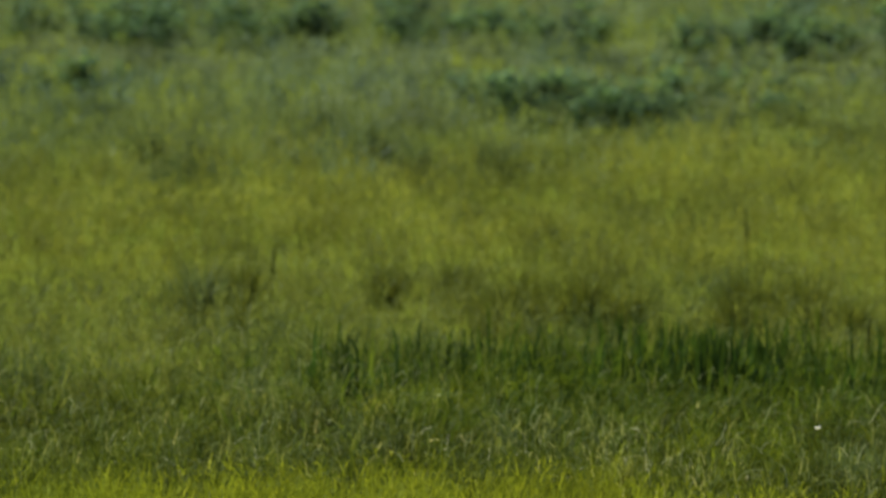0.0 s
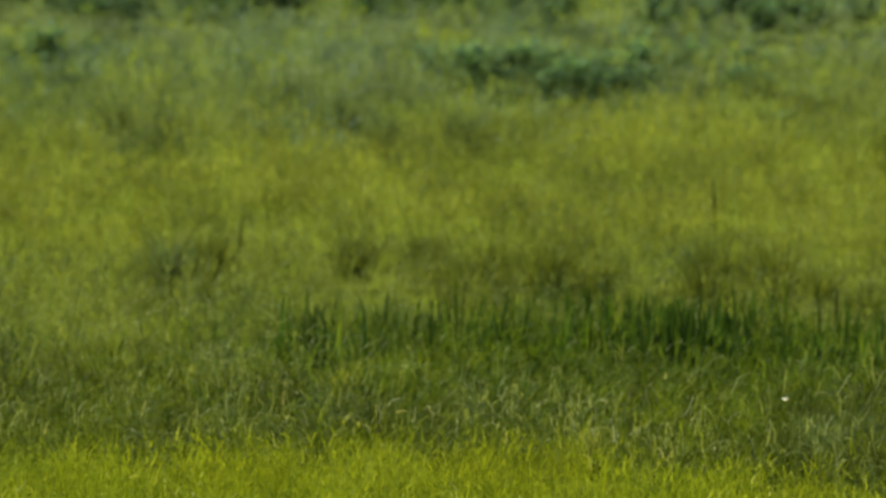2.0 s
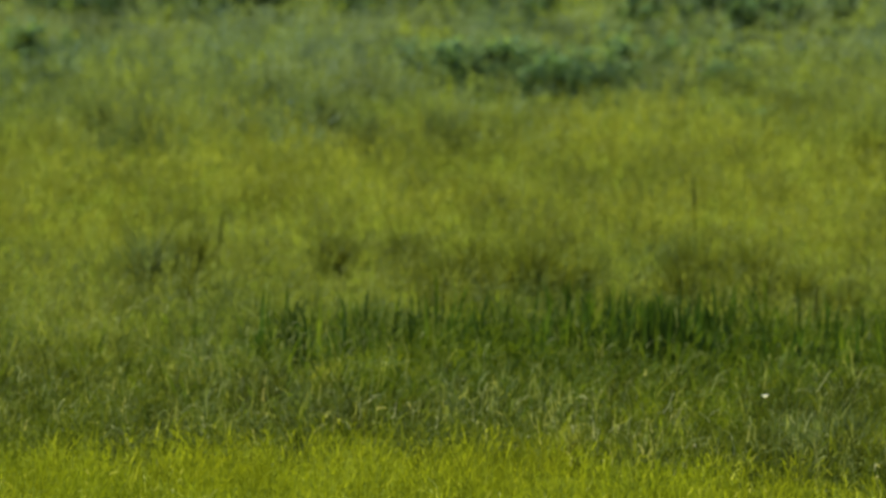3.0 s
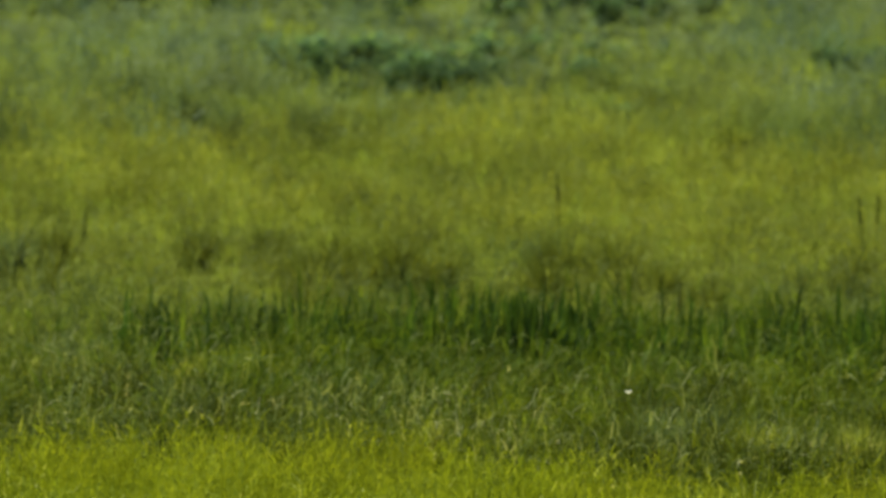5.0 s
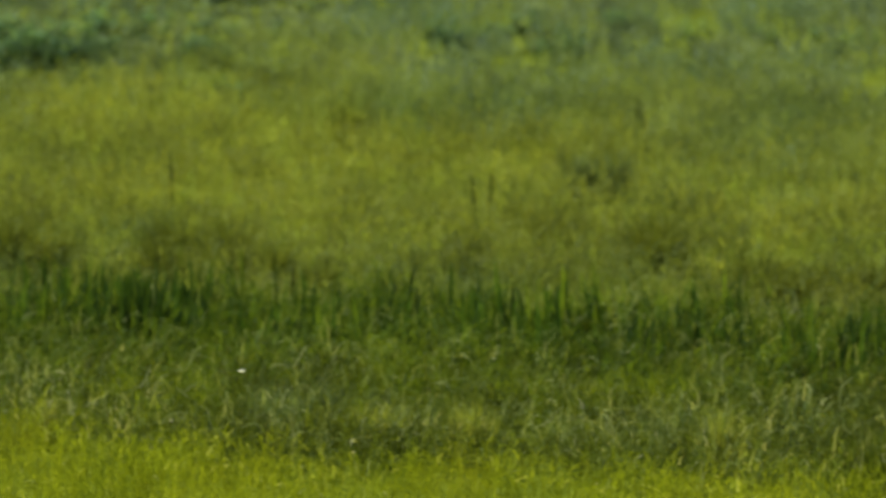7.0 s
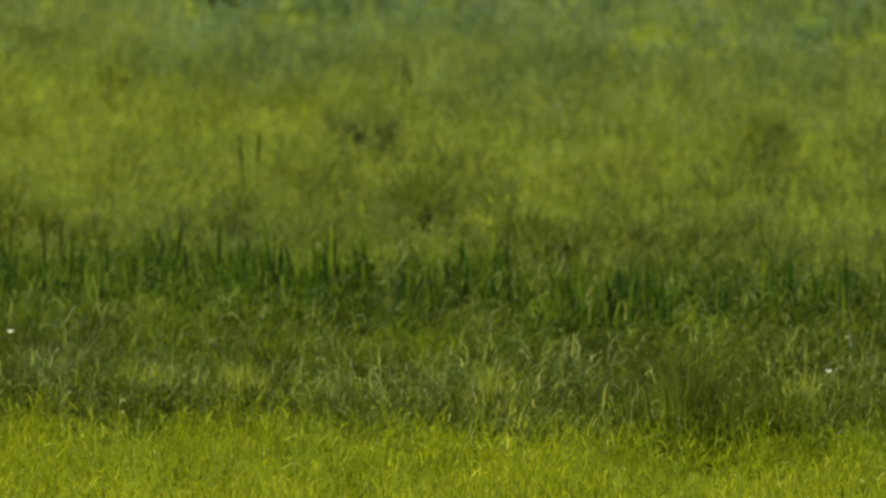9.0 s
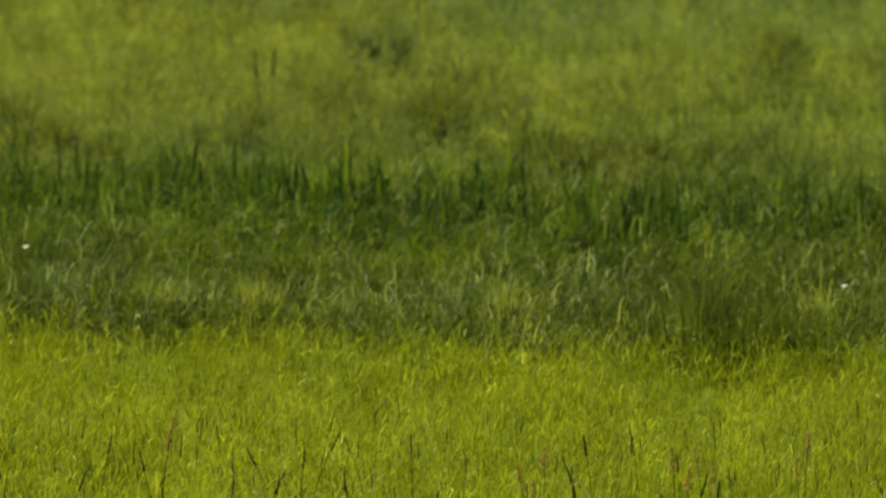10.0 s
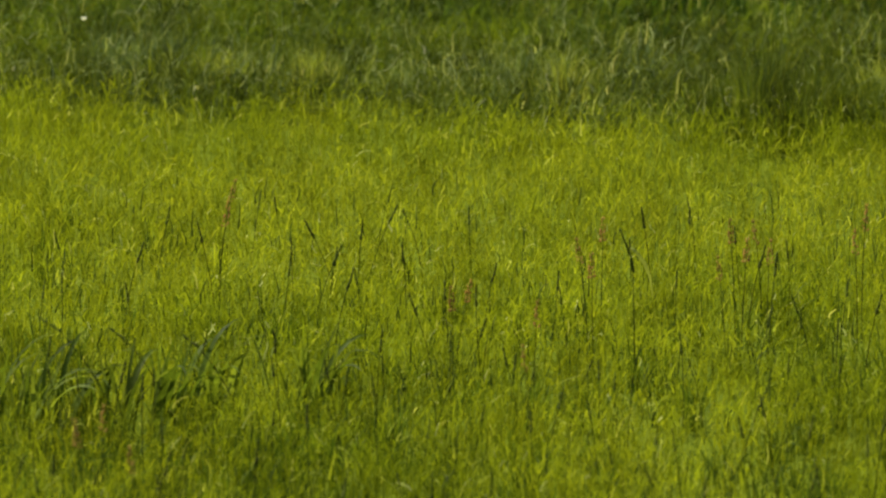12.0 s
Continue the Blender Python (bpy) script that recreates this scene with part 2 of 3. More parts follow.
def wisp_arrays(x, y, z, length, width, rise, droop, levels=5, rng=RNG):
    """Thin blades and stems that climb, wander sideways, arch over and droop: their corners and triangles."""
    n = len(x)
    head, pitch = rng.uniform(0, 2 * np.pi, n), np.broadcast_to(rise, n).copy()
    at = np.stack([x, y, z], 1)
    side = np.stack([-np.sin(head), np.cos(head), rng.uniform(-0.5, 0.5, n)], 1)
    per = 2 * levels + 1
    verts = np.zeros((n, per, 3))
    for k in range(levels + 1):
        s = k / levels
        if k == levels:
            verts[:, -1] = at
        else:
            half = (width * 0.5 * (1 - 0.7 * s * s))[:, None] * side
            verts[:, 2 * k], verts[:, 2 * k + 1] = at - half, at + half
        at = at + (length / levels)[:, None] * np.stack([np.cos(head) * np.cos(pitch), np.sin(head) * np.cos(pitch), np.sin(pitch)], 1)
        pitch = pitch - droop * (0.4 + 1.2 * s) / levels + rng.normal(0, 0.3, n)
        head = head + rng.normal(0, 0.5, n)
    one = []
    for k in range(levels - 1):
        a = 2 * k
        one += [(a, a + 1, a + 3), (a, a + 3, a + 2)]
    one.append((2 * levels - 2, 2 * levels - 1, 2 * levels))
    faces = (np.arange(n)[:, None, None] * per + np.array(one)[None]).reshape(-1, 3)
    return verts.reshape(-1, 3), faces


def wisps(name, x, y, z, length, width, rise, droop, material, label, levels=5):
    v, f = wisp_arrays(x, y, z, length, width, rise, droop, levels)
    return tagged(new(name, mesh_of(name, v, f, material)), label, "grass", kind="stuff")


def part(name, me, parent, label=""):
    ob = new(name, me)
    ob.parent = parent
    return tagged(ob, label)


# ---- ground ----
def front_edge(x):
    """Where the short lime grass ends and the taller weeds begin."""
    return 43.4 - 0.75 * np.clip(x, 0, 1.3) - 0.22 * np.maximum(x - 1.3, 0) + 0.5 * (lump(x, x * 0, 0.7, 3) - 0.5) + 0.25 * (lump(x, x * 0, 0.2, 4) - 0.5)


def build_ground():
    bm = bmesh.new()
    bmesh.ops.create_grid(bm, x_segments=160, y_segments=160, size=1.0)
    for v in bm.verts:
        a, b = v.co.x, v.co.y
        v.co.x = 1600 * math.copysign(abs(a) ** 3, a)
        v.co.y = 1600 * math.copysign(abs(b) ** 3, b) + 48
        v.co.z = -0.03 + 0.03 * noise.noise(v.co * 0.4)
    me = bpy.data.meshes.new("ground")
    bm.to_mesh(me)
    bm.free()
    me.materials.append(SOIL)
    tagged(new("ground", me), "flat mossy soil of a summer meadow", "ground", kind="structure")


build_ground()

# ---- grass, from the nearest stretch to the farthest ----
def lime_meadow():
    cx, cy = wedge(13000, 29.5, 44.2)
    seldom = (cy < 40.4) & (cx < 0.02 * cy)
    keep = (cy < front_edge(cx)) & (~seldom | (RNG.random(len(cx)) < 0.4))
    cx, cy = cx[keep], cy[keep]
    even = np.exp(-((cy - 39.3) / 1.5) ** 4) * np.clip((cx - 1.2) / 0.8, 0, 1)
    high = (0.13 + 0.10 * lump(cx, cy, 0.7, 21) + 0.08 * lump(cx, cy, 0.25, 23)) * RNG.uniform(0.75, 1.25, len(cx))
    high = high * (1 - 0.6 * even) + 0.6 * even * 0.2
    pale = RNG.random(len(cx)) < 0.85 * even
    for name, own, material, label in (("lime_meadow_grass", ~pale, LIME, "dense lime-green meadow grass glowing in the sun"),
                                       ("yellow_meadow_grass", pale, YELLOW, "drift of paler yellow-green grass in the meadow")):
        leafy_grass(name, cx[own], cy[own], high[own], 0.055, 5, 3, 0.08, 0.0052, material, label, short=0.95, curl=0.95)
    # fine blades arching over the grass, coloured pale to stand in for highlights
    x, y = wedge(13000, 30.0, 43.6)
    keep = (y < front_edge(x) + 0.1) & ((y > 40.4) | (x > 0.02 * y)) & (RNG.random(len(x)) < 0.25 + 0.9 * lump(x, y, 0.5, 27))
    x, y = x[keep], y[keep]
    n = len(x)
    wisps("arching_grass_blades", x, y, RNG.uniform(0.07, 0.19, n), RNG.uniform(0.04, 0.13, n), RNG.uniform(0.003, 0.0055, n), RNG.uniform(0.1, 1.4, n),
          RNG.uniform(0.3, 2.2, n), PALELIME, "fine pale yellow-green blades arching over the lime grass", 4)
    # short dark upright blades, thicker towards the near side
    x, y = wedge(7500, 29.6, 40.0)
    keep = (x > 0.02 * y) & (RNG.random(len(x)) < np.clip((40.2 - y) / 4.0, 0, 0.75) * (0.05 + lump(x, y, 0.6, 29)))
    x, y = x[keep], y[keep]
    n = len(x)
    wisps("short_dark_blades", x, y, RNG.uniform(0.08, 0.2, n), RNG.uniform(0.04, 0.12, n), RNG.uniform(0.004, 0.007, n), RNG.uniform(1.2, 1.57, n),
          RNG.uniform(-0.2, 0.6, n), SEDGE, "short dark upright blades scattered through the lime grass", 3)


def weed_band():
    cx, cy = wedge(4300, 40.5, 46.6)
    keep = (cy > front_edge(cx) + RNG.normal(0, 0.12, len(cx))) & (cy < 46.0 + 1.0 * (cx < -0.6) + RNG.normal(0, 0.5, len(cx)))
    cx, cy = cx[keep], cy[keep]
    high = (0.12 + 0.30 * lump(cx, cy, 0.35, 31)) * RNG.uniform(0.7, 1.2, len(cx))
    leafy_grass("grey_green_weeds", cx, cy, high, 0.08, 5, 3, 0.12, 0.0085, WEED, "tangled grey-green weeds and coarse grass", curl=1.1)
    # thin pale stems that loop and lean through the weeds, thickest along the front
    x, y = wedge(24000, 40.0, 47.5)
    deep = y - front_edge(x)
    keep = (deep > -0.1) & (y < 46.4 + 1.4 * (x < -0.4)) & (RNG.random(len(x)) < (0.08 + 0.95 * lump(x, y, 0.45, 35) ** 2) * np.where(deep < 1.3, 1.0, 0.55))
    x, y = x[keep], y[keep]
    n = len(x)
    wisps("pale_tangled_stems", x, y, RNG.uniform(0.6, 1.25, n) * (0.10 + 0.24 * lump(x, y, 0.35, 31)), RNG.uniform(0.06, 0.19, n), RNG.uniform(0.0024, 0.0048, n), RNG.uniform(0.2, 1.5, n),
          RNG.uniform(0.0, 3.6, n), BEDSTRAW, "thin pale grey-green stems tangled through the weeds", 6)
    x, y = wedge(2600, 40.0, 46.5)
    keep = (y > front_edge(x) - 0.1) & (y < 45.6) & (RNG.random(len(x)) < 0.1 + 0.9 * lump(x, y, 0.5, 35)) & ((y < front_edge(x) + 1.0) | (RNG.random(len(x)) < 0.25))
    x, y = x[keep], y[keep]
    n = len(x)
    wisps("dry_grass_stems", x, y, RNG.uniform(0.05, 0.2, n), RNG.uniform(0.04, 0.14, n), RNG.uniform(0.004, 0.008, n), RNG.uniform(0.5, 1.57, n),
          RNG.uniform(0.0, 3.0, n), STRAW, "scattered pale dry grass stems among the weeds", 5)
    x, y = wedge(1500, 41.0, 45.5)
    keep = (y > front_edge(x)) & (y < front_edge(x) + 1.0) & (RNG.random(len(x)) < 0.15 + 0.7 * lump(x, y, 0.4, 38))
    x, y = x[keep], y[keep]
    n = len(x)
    wisps("upright_pale_stems", x, y, RNG.uniform(0.02, 0.12, n), RNG.uniform(0.14, 0.28, n), RNG.uniform(0.0035, 0.006, n), RNG.uniform(1.35, 1.57, n),
          RNG.uniform(-0.3, 0.7, n), BEDSTRAW, "upright pale stems along the front of the weeds", 5)
    # single pale blades, their colour standing in for glints on the lime grass
    x, y = wedge(1500, 30.0, 42.5)
    keep = y < front_edge(x)
    x, y = x[keep], y[keep]
    n = len(x)
    wisps("pale_glint_blades", x, y, RNG.uniform(0.08, 0.2, n), RNG.uniform(0.03, 0.09, n), RNG.uniform(0.0035, 0.007, n), RNG.uniform(0.3, 1.5, n),
          RNG.uniform(0.3, 2.6, n), GLINTLIME, "single blades in the lime grass, coloured pale for glints", 4)
    # brighter green cushions between the weeds
    for px, py, hx, hy in ((1.3, 44.5, 0.30, 0.7), (-1.75, 46.6, 0.40, 0.8), (0.05, 46.1, 0.25, 0.5), (2.35, 45.2, 0.25, 0.8), (3.2, 44.5, 0.5, 0.5), (4.9, 44.6, 0.45, 0.9)):
        d, a = np.sqrt(RNG.random(130)), RNG.uniform(0, 2 * np.pi, 130)
        cx, cy = px + hx * d * np.cos(a), py + hy * d * np.sin(a)
        leafy_grass("green_grass_cushion", cx, cy, 0.27 * RNG.uniform(0.6, 1.2, 130), 0.06, 6, 3, 0.11, 0.007, CUSHION, "soft bright green grass cushion among grey weeds", curl=1.1)


def rank_band():
    cx, cy = wedge(2700, 44.4, 47.9)
    keep = RNG.random(len(cx)) < np.clip(0.12 + (cx + 1.0) / 1.2, 0.12, 1.0) * np.clip((cy - 44.4) / 1.0, 0.2, 1)
    keep &= cy < 47.9 - 0.35 * np.maximum(0, cx - 3.0)
    cx, cy = cx[keep], cy[keep]
    high = (0.20 + 0.25 * lump(cx, cy, 0.35, 41)) * RNG.uniform(0.75, 1.15, len(cx))
    leafy_grass("rank_green_grass", cx, cy, high, 0.07, 6, 2, 0.12, 0.011, RANK, "rank deep green grass between the reeds")


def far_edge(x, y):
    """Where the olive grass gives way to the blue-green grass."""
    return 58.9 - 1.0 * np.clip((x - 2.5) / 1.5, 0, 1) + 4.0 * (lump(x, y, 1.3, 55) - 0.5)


def olive_meadow():
    cx, cy = wedge(7600, 45.4, 61.5)
    keep = (cy + RNG.normal(0, 1.3, len(cx)) < far_edge(cx, cy)) & ((cx < -0.4) | (cy > 47.2 - 0.35 * np.maximum(0, cx - 3.0) + RNG.normal(0, 0.25, len(cx))))
    cx, cy = cx[keep], cy[keep]
    high = (0.06 + 0.12 * lump(cx, cy, 2.2, 52) + 0.17 * lump(cx, cy, 0.9, 51) + 0.22 * lump(cx, cy, 0.4, 53)) * RNG.uniform(0.7, 1.25, len(cx))
    # drifts of three grass colours, each thickest at its own distance
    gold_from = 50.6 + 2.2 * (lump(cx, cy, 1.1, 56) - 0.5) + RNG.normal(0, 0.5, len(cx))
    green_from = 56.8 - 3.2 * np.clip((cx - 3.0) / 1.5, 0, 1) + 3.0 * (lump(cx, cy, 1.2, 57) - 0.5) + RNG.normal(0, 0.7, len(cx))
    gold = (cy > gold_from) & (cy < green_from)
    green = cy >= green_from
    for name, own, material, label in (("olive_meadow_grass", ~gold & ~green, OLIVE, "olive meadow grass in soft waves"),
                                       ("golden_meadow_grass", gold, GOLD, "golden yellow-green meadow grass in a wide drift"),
                                       ("fresh_meadow_grass", green, FRESH, "soft fresh green meadow grass beyond the golden drift, tinted for haze")):
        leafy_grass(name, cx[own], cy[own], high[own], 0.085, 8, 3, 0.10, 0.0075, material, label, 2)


# stands of dark herbs: centre, half width, number of plants, size
# one thick bank
HERB_BANK = [(0.49, 60.5, 0.25, 10, 0.78), (1.07, 59.9, 0.39, 23, 0.81), (1.46, 60.8, 0.28, 13, 0.81), (0.83, 60.5, 0.28, 12, 0.81), (0.22, 61.0, 0.17, 6, 0.62)]
# a broken strip at the far side
HERB_STRIP = [(-1.54, 65.2, 0.74, 34, 1.05), (-0.12, 65.3, 0.28, 12, 0.95), (0.75, 64.8, 0.29, 12, 0.95), (1.6, 64.6, 0.26, 9, 0.9), (2.38, 64.3, 0.58, 22, 1.0),
              (-0.72, 65.7, 0.28, 6, 0.9), (0.27, 65.4, 0.28, 6, 0.9), (-2.56, 66.1, 0.36, 8, 0.9), (2.31, 64.5, 0.31, 9, 0.95)]
# single small stands
HERB_SPOTS = [(1.98, 60.5, 0.12, 7, 0.7), (2.18, 60.4, 0.1, 3, 0.5), (-2.39, 61.7, 0.26, 8, 0.78), (-1.34, 61.5, 0.1, 4, 0.6), (-1.97, 62.5, 0.1, 3, 0.5),
              (3.59, 61.1, 0.22, 9, 0.7), (3.95, 61.6, 0.26, 5, 0.66), (4.14, 60.4, 0.2, 7, 0.7), (2.01, 58.5, 0.1, 2, 0.5), (2.17, 58.1, 0.08, 2, 0.45),
              (2.68, 62.9, 0.12, 2, 0.6), (4.75, 61.7, 0.24, 5, 0.61), (5.09, 61.5, 0.17, 3, 0.57), (5.97, 57.9, 0.14, 3, 0.41), (5.63, 61.4, 0.34, 4, 0.57),
              (6.07, 60.7, 0.42, 4, 0.49), (2.3, 61.4, 0.2, 3, 0.6), (6.87, 58.3, 0.41, 4, 0.57)]
HERB_PATCHES = [(x, y, half, deep, count, size) for stands, deep in ((HERB_BANK, 0.5), (HERB_STRIP, 0.8), (HERB_SPOTS, 0.35)) for x, y, half, count, size in stands]


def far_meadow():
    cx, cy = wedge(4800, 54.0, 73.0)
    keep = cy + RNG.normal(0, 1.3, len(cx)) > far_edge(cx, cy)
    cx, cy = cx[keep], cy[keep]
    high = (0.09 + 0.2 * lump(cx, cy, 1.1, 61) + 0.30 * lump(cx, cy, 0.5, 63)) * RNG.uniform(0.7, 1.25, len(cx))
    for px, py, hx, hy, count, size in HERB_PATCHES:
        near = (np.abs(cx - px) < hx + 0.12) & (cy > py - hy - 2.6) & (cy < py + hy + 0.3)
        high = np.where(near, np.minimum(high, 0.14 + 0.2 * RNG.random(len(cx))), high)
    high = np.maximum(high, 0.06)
    # the blue in this far grass colour stands in for haze
    leafy_grass("hazed_blue_green_far_grass", cx, cy, high, 0.12, 8, 3, 0.12, 0.011, MIST, "soft blue-green tall grass farther off, blue deepened for haze", 2)


def green_tufts():
    cx, cy = wedge(3600, 29.5, 40.0)
    share = 0.16 * ((cy < 37.6) | (cx < 1.8)) + 0.7 * np.clip((36.2 - cy) / 2.5, 0, 1) * lump(cx, cy, 0.9, 45) * (cy < 37.5) + 0.45 * ((cx < 2.1) & (cy < 34.6)) + 0.4 * ((cx < 1.35) & (cy > 34.6) & (cy < 36.6))
    keep = RNG.random(len(cx)) < share
    cx, cy = cx[keep], cy[keep]
    x, y, own, away = tufts(cx, cy, 0.04, 16)
    h = (0.21 * RNG.uniform(0.7, 1.2, len(cx)))[own] * RNG.uniform(0.5, 1.1, len(x))
    grass("deep_green_grass_tufts", x, y, h, RNG.uniform(0.005, 0.010, len(x)), RNG.uniform(0.2, 1.3, len(x)), RANK, "deeper green grass tufts scattered through the lime grass", 3, away)


def outer_meadow():
    cx, cy = RNG.uniform(-13, 21, 11500), RNG.uniform(-9, 90, 11500)
    a = np.degrees(np.arctan2(cx, cy))
    keep = (a < -3.3) | (a > 8.0) | (cy < 29.5) | (cy > 73)
    cx, cy = cx[keep], cy[keep]
    x, y, own, away = tufts(cx, cy, 0.12, 7)
    h = (0.14 + 0.2 * lump(cx, cy, 1.5, 65))[own] * RNG.uniform(0.5, 1.2, len(x))
    grass("outer_meadow_grass", x, y, h, RNG.uniform(0.015, 0.035, len(x)), RNG.uniform(0.3, 1.3, len(x)), GOLD, "open meadow grass spreading away on every side", 2, away)


lime_meadow()
weed_band()
rank_band()
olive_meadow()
far_meadow()
outer_meadow()
green_tufts()


# ---- reeds ----
def sword_leaf(height, width, lean, fold, seed):
    """A long upright leaf with a keel, tapering to a point and nodding at its tip."""
    r = random.Random(seed)
    verts, faces = [], []
    levels = 6
    a = r.uniform(0, 2 * math.pi)
    for k in range(levels):
        s = k / levels
        w = width * (0.55 + 0.9 * s - 1.2 * s * s)
        off, z = lean * height * s ** 2.2, height * (s - 0.25 * lean * s ** 4)
        cx, cy = off * math.cos(a), off * math.sin(a)
        px, py = -math.sin(a), math.cos(a)
        verts += [(cx - px * w / 2, cy - py * w / 2, z), (cx + fold * w * math.cos(a), cy + fold * w * math.sin(a), z), (cx + px * w / 2, cy + py * w / 2, z)]
    verts.append((lean * height * math.cos(a), lean * height * math.sin(a), height * (1 - 0.25 * lean)))
    for k in range(levels - 1):
        b = 3 * k
        faces += [(b, b + 1, b + 4, b + 3), (b + 1, b + 2, b + 5, b + 4)]
    b = 3 * (levels - 1)
    faces += [(b, b + 1, len(verts) - 1), (b + 1, b + 2, len(verts) - 1)]
    return verts, faces


def clump_of_leaves(name, label, category, group, material, count, height, width, lean, spread, seed):
    r = random.Random(seed)
    base = tagged(new(name), label, category, group)
    for i in range(count):
        v, f = sword_leaf(height * r.uniform(0.65, 1.0), width * r.uniform(0.7, 1.1), lean * r.uniform(0.2, 1.0), 0.25, seed * 50 + i)
        ob = part("leaf", mesh_of("leaf", v, f, material), base)
        ob.location = (r.uniform(-spread, spread), r.uniform(-spread, spread), 0)
    return base


# thick places in the strip of reeds: centre and half width along it, share
REED_STANDS = [(-1.9, 0.3, 0.15), (-0.47, 0.12, 0.35), (-0.29, 0.13, 0.4), (-0.12, 0.06, 0.25), (0.17, 0.09, 0.5), (0.45, 0.10, 0.45), (0.78, 0.10, 0.6), (0.94, 0.08, 0.8), (1.16, 0.13, 2.2),
               (1.38, 0.12, 1.6), (1.62, 0.12, 0.5), (1.86, 0.12, 0.6), (2.04, 0.06, 0.3), (2.37, 0.12, 0.8), (2.60, 0.12, 0.45), (2.85, 0.15, 1.2), (3.09, 0.15, 1.2), (3.45, 0.16, 0.9),
               (3.80, 0.16, 1.1), (4.15, 0.15, 0.6), (4.47, 0.16, 0.9), (4.80, 0.16, 0.8), (5.14, 0.20, 1.0), (5.66, 0.15, 0.9), (6.0, 0.2, 0.6)]


def reeds():
    r = random.Random(5)
    kinds = [clump_of_leaves("reed_clump", "dark green upright reed clump with sword-shaped leaves", "reed", "reeds along the wet strip",
                             REED, 9 if i % 2 else 5, 0.40 if i % 2 else 0.52, 0.033, 0.30, 0.10, 100 + i) for i in range(8)]
    total = sum(stand[2] for stand in REED_STANDS)
    places = [r.uniform(-0.6, 5.9) for _ in range(45)]
    for cx, half, share in REED_STANDS:
        count = max(2, round(245 * share / total))
        places += [cx + 1.25 * half * (2 * (q + r.random()) / count - 1) for q in range(count)]
    for i, x in enumerate(places):
        y = 47.25 - 0.22 * max(0, x - 1.0) - 0.25 * max(0, x - 3.2) - 0.3 * min(1, max(0, x - 2.0)) + r.uniform(-0.8, 0.5)
        k = i % len(kinds)
        m = pose(x, y, 0, r.uniform(-4, 4), r.uniform(-4, 4), r.uniform(0, 360)) @ Matrix.Scale(r.uniform(0.66, 1.08), 4)
        if i < len(kinds):
            kinds[k].matrix_basis = m
        else:
            copy_thing(kinds[k], m)


reeds()


def place_all(kinds, places, seed, low=0.9, high=1.1, tilt=4):
    """Sets the plants of the list at the places of the plan, copying them as often as needed."""
    r = random.Random(seed)
    for i, (x, y) in enumerate(places):
        m = pose(x, y, 0, r.uniform(-tilt, tilt), r.uniform(-tilt, tilt), r.uniform(0, 360)) @ Matrix.Scale(r.uniform(low, high), 4)
        if i < len(kinds):
            kinds[i].matrix_basis = m
        else:
            copy_thing(kinds[i % len(kinds)], m)


# ---- broad-leaved herbs ----
def herb(seed, height=0.43, spread=0.22, material=HERB, label="dark green broad-leaved herb standing above the grass", group="dark herb patches", leaf=0.09, leaves=17):
    r = random.Random(seed)
    base = tagged(new("leafy_herb"), label, "herb", group)
    verts, faces, sv, sf = [], [], [], []
    for s in range(4):
        a = r.uniform(0, 6.28)
        top = Vector((spread * math.cos(a) * r.uniform(0.2, 1), spread * math.sin(a) * r.uniform(0.2, 1), height * r.uniform(0.75, 1)))
        b = len(sv)
        for q in range(3):
            u = Vector((0.004 * math.cos(q * 2.1), 0.004 * math.sin(q * 2.1), 0))
            sv += [tuple(u), tuple(top + u * 0.4)]
        sf += [(b, b + 2, b + 3, b + 1), (b + 2, b + 4, b + 5, b + 3), (b + 4, b, b + 1, b + 5)]
        for i in range(leaves):
            c = top * r.uniform(0.3, 1.02)
            d = r.uniform(0, 6.28)
            way = Vector((math.cos(d), math.sin(d), r.uniform(-0.35, 0.45))).normalized()
            across = way.cross(Vector((0, 0, 1))).normalized()
            size = leaf * r.uniform(0.6, 1.4)
            b = len(verts)
            for f, w, z in ((0, 0.0, 0), (0.35, 0.33, 0.03), (0.35, 0, 0), (0.35, -0.33, 0.03), (0.75, 0.22, 0.0), (0.75, 0, -0.03), (0.75, -0.22, 0.0), (1.05, 0, -0.1)):
                verts.append(tuple(c + way * size * f + across * size * w + Vector((0, 0, size * z))))
            faces += [(b, b + 1, b + 2), (b, b + 2, b + 3), (b + 1, b + 4, b + 5, b + 2), (b + 2, b + 5, b + 6, b + 3), (b + 4, b + 7, b + 5), (b + 5, b + 7, b + 6)]
    part("stem", mesh_of("stem", sv, sf, RANK), base)
    part("foliage", mesh_of("foliage", verts, faces, material), base)
    return base


def herb_patches():
    """Herbs crowded together in each patch."""
    r = random.Random(9)
    kinds = [herb(200 + i) for i in range(6)]
    used = [0] * 6
    for px, py, hx, hy, count, size in HERB_PATCHES:
        for _ in range(count):
            k = r.randrange(6)
            a, d = r.uniform(0, 6.28), math.sqrt(r.random())
            m = pose(px + hx * d * math.cos(a), py + hy * d * math.sin(a), 0, 0, 0, r.uniform(0, 360)) @ Matrix.Scale(size * r.uniform(0.7, 1.15), 4)
            if used[k]:
                copy_thing(kinds[k], m)
            else:
                kinds[k].matrix_basis = m
                used[k] = 1


herb_patches()


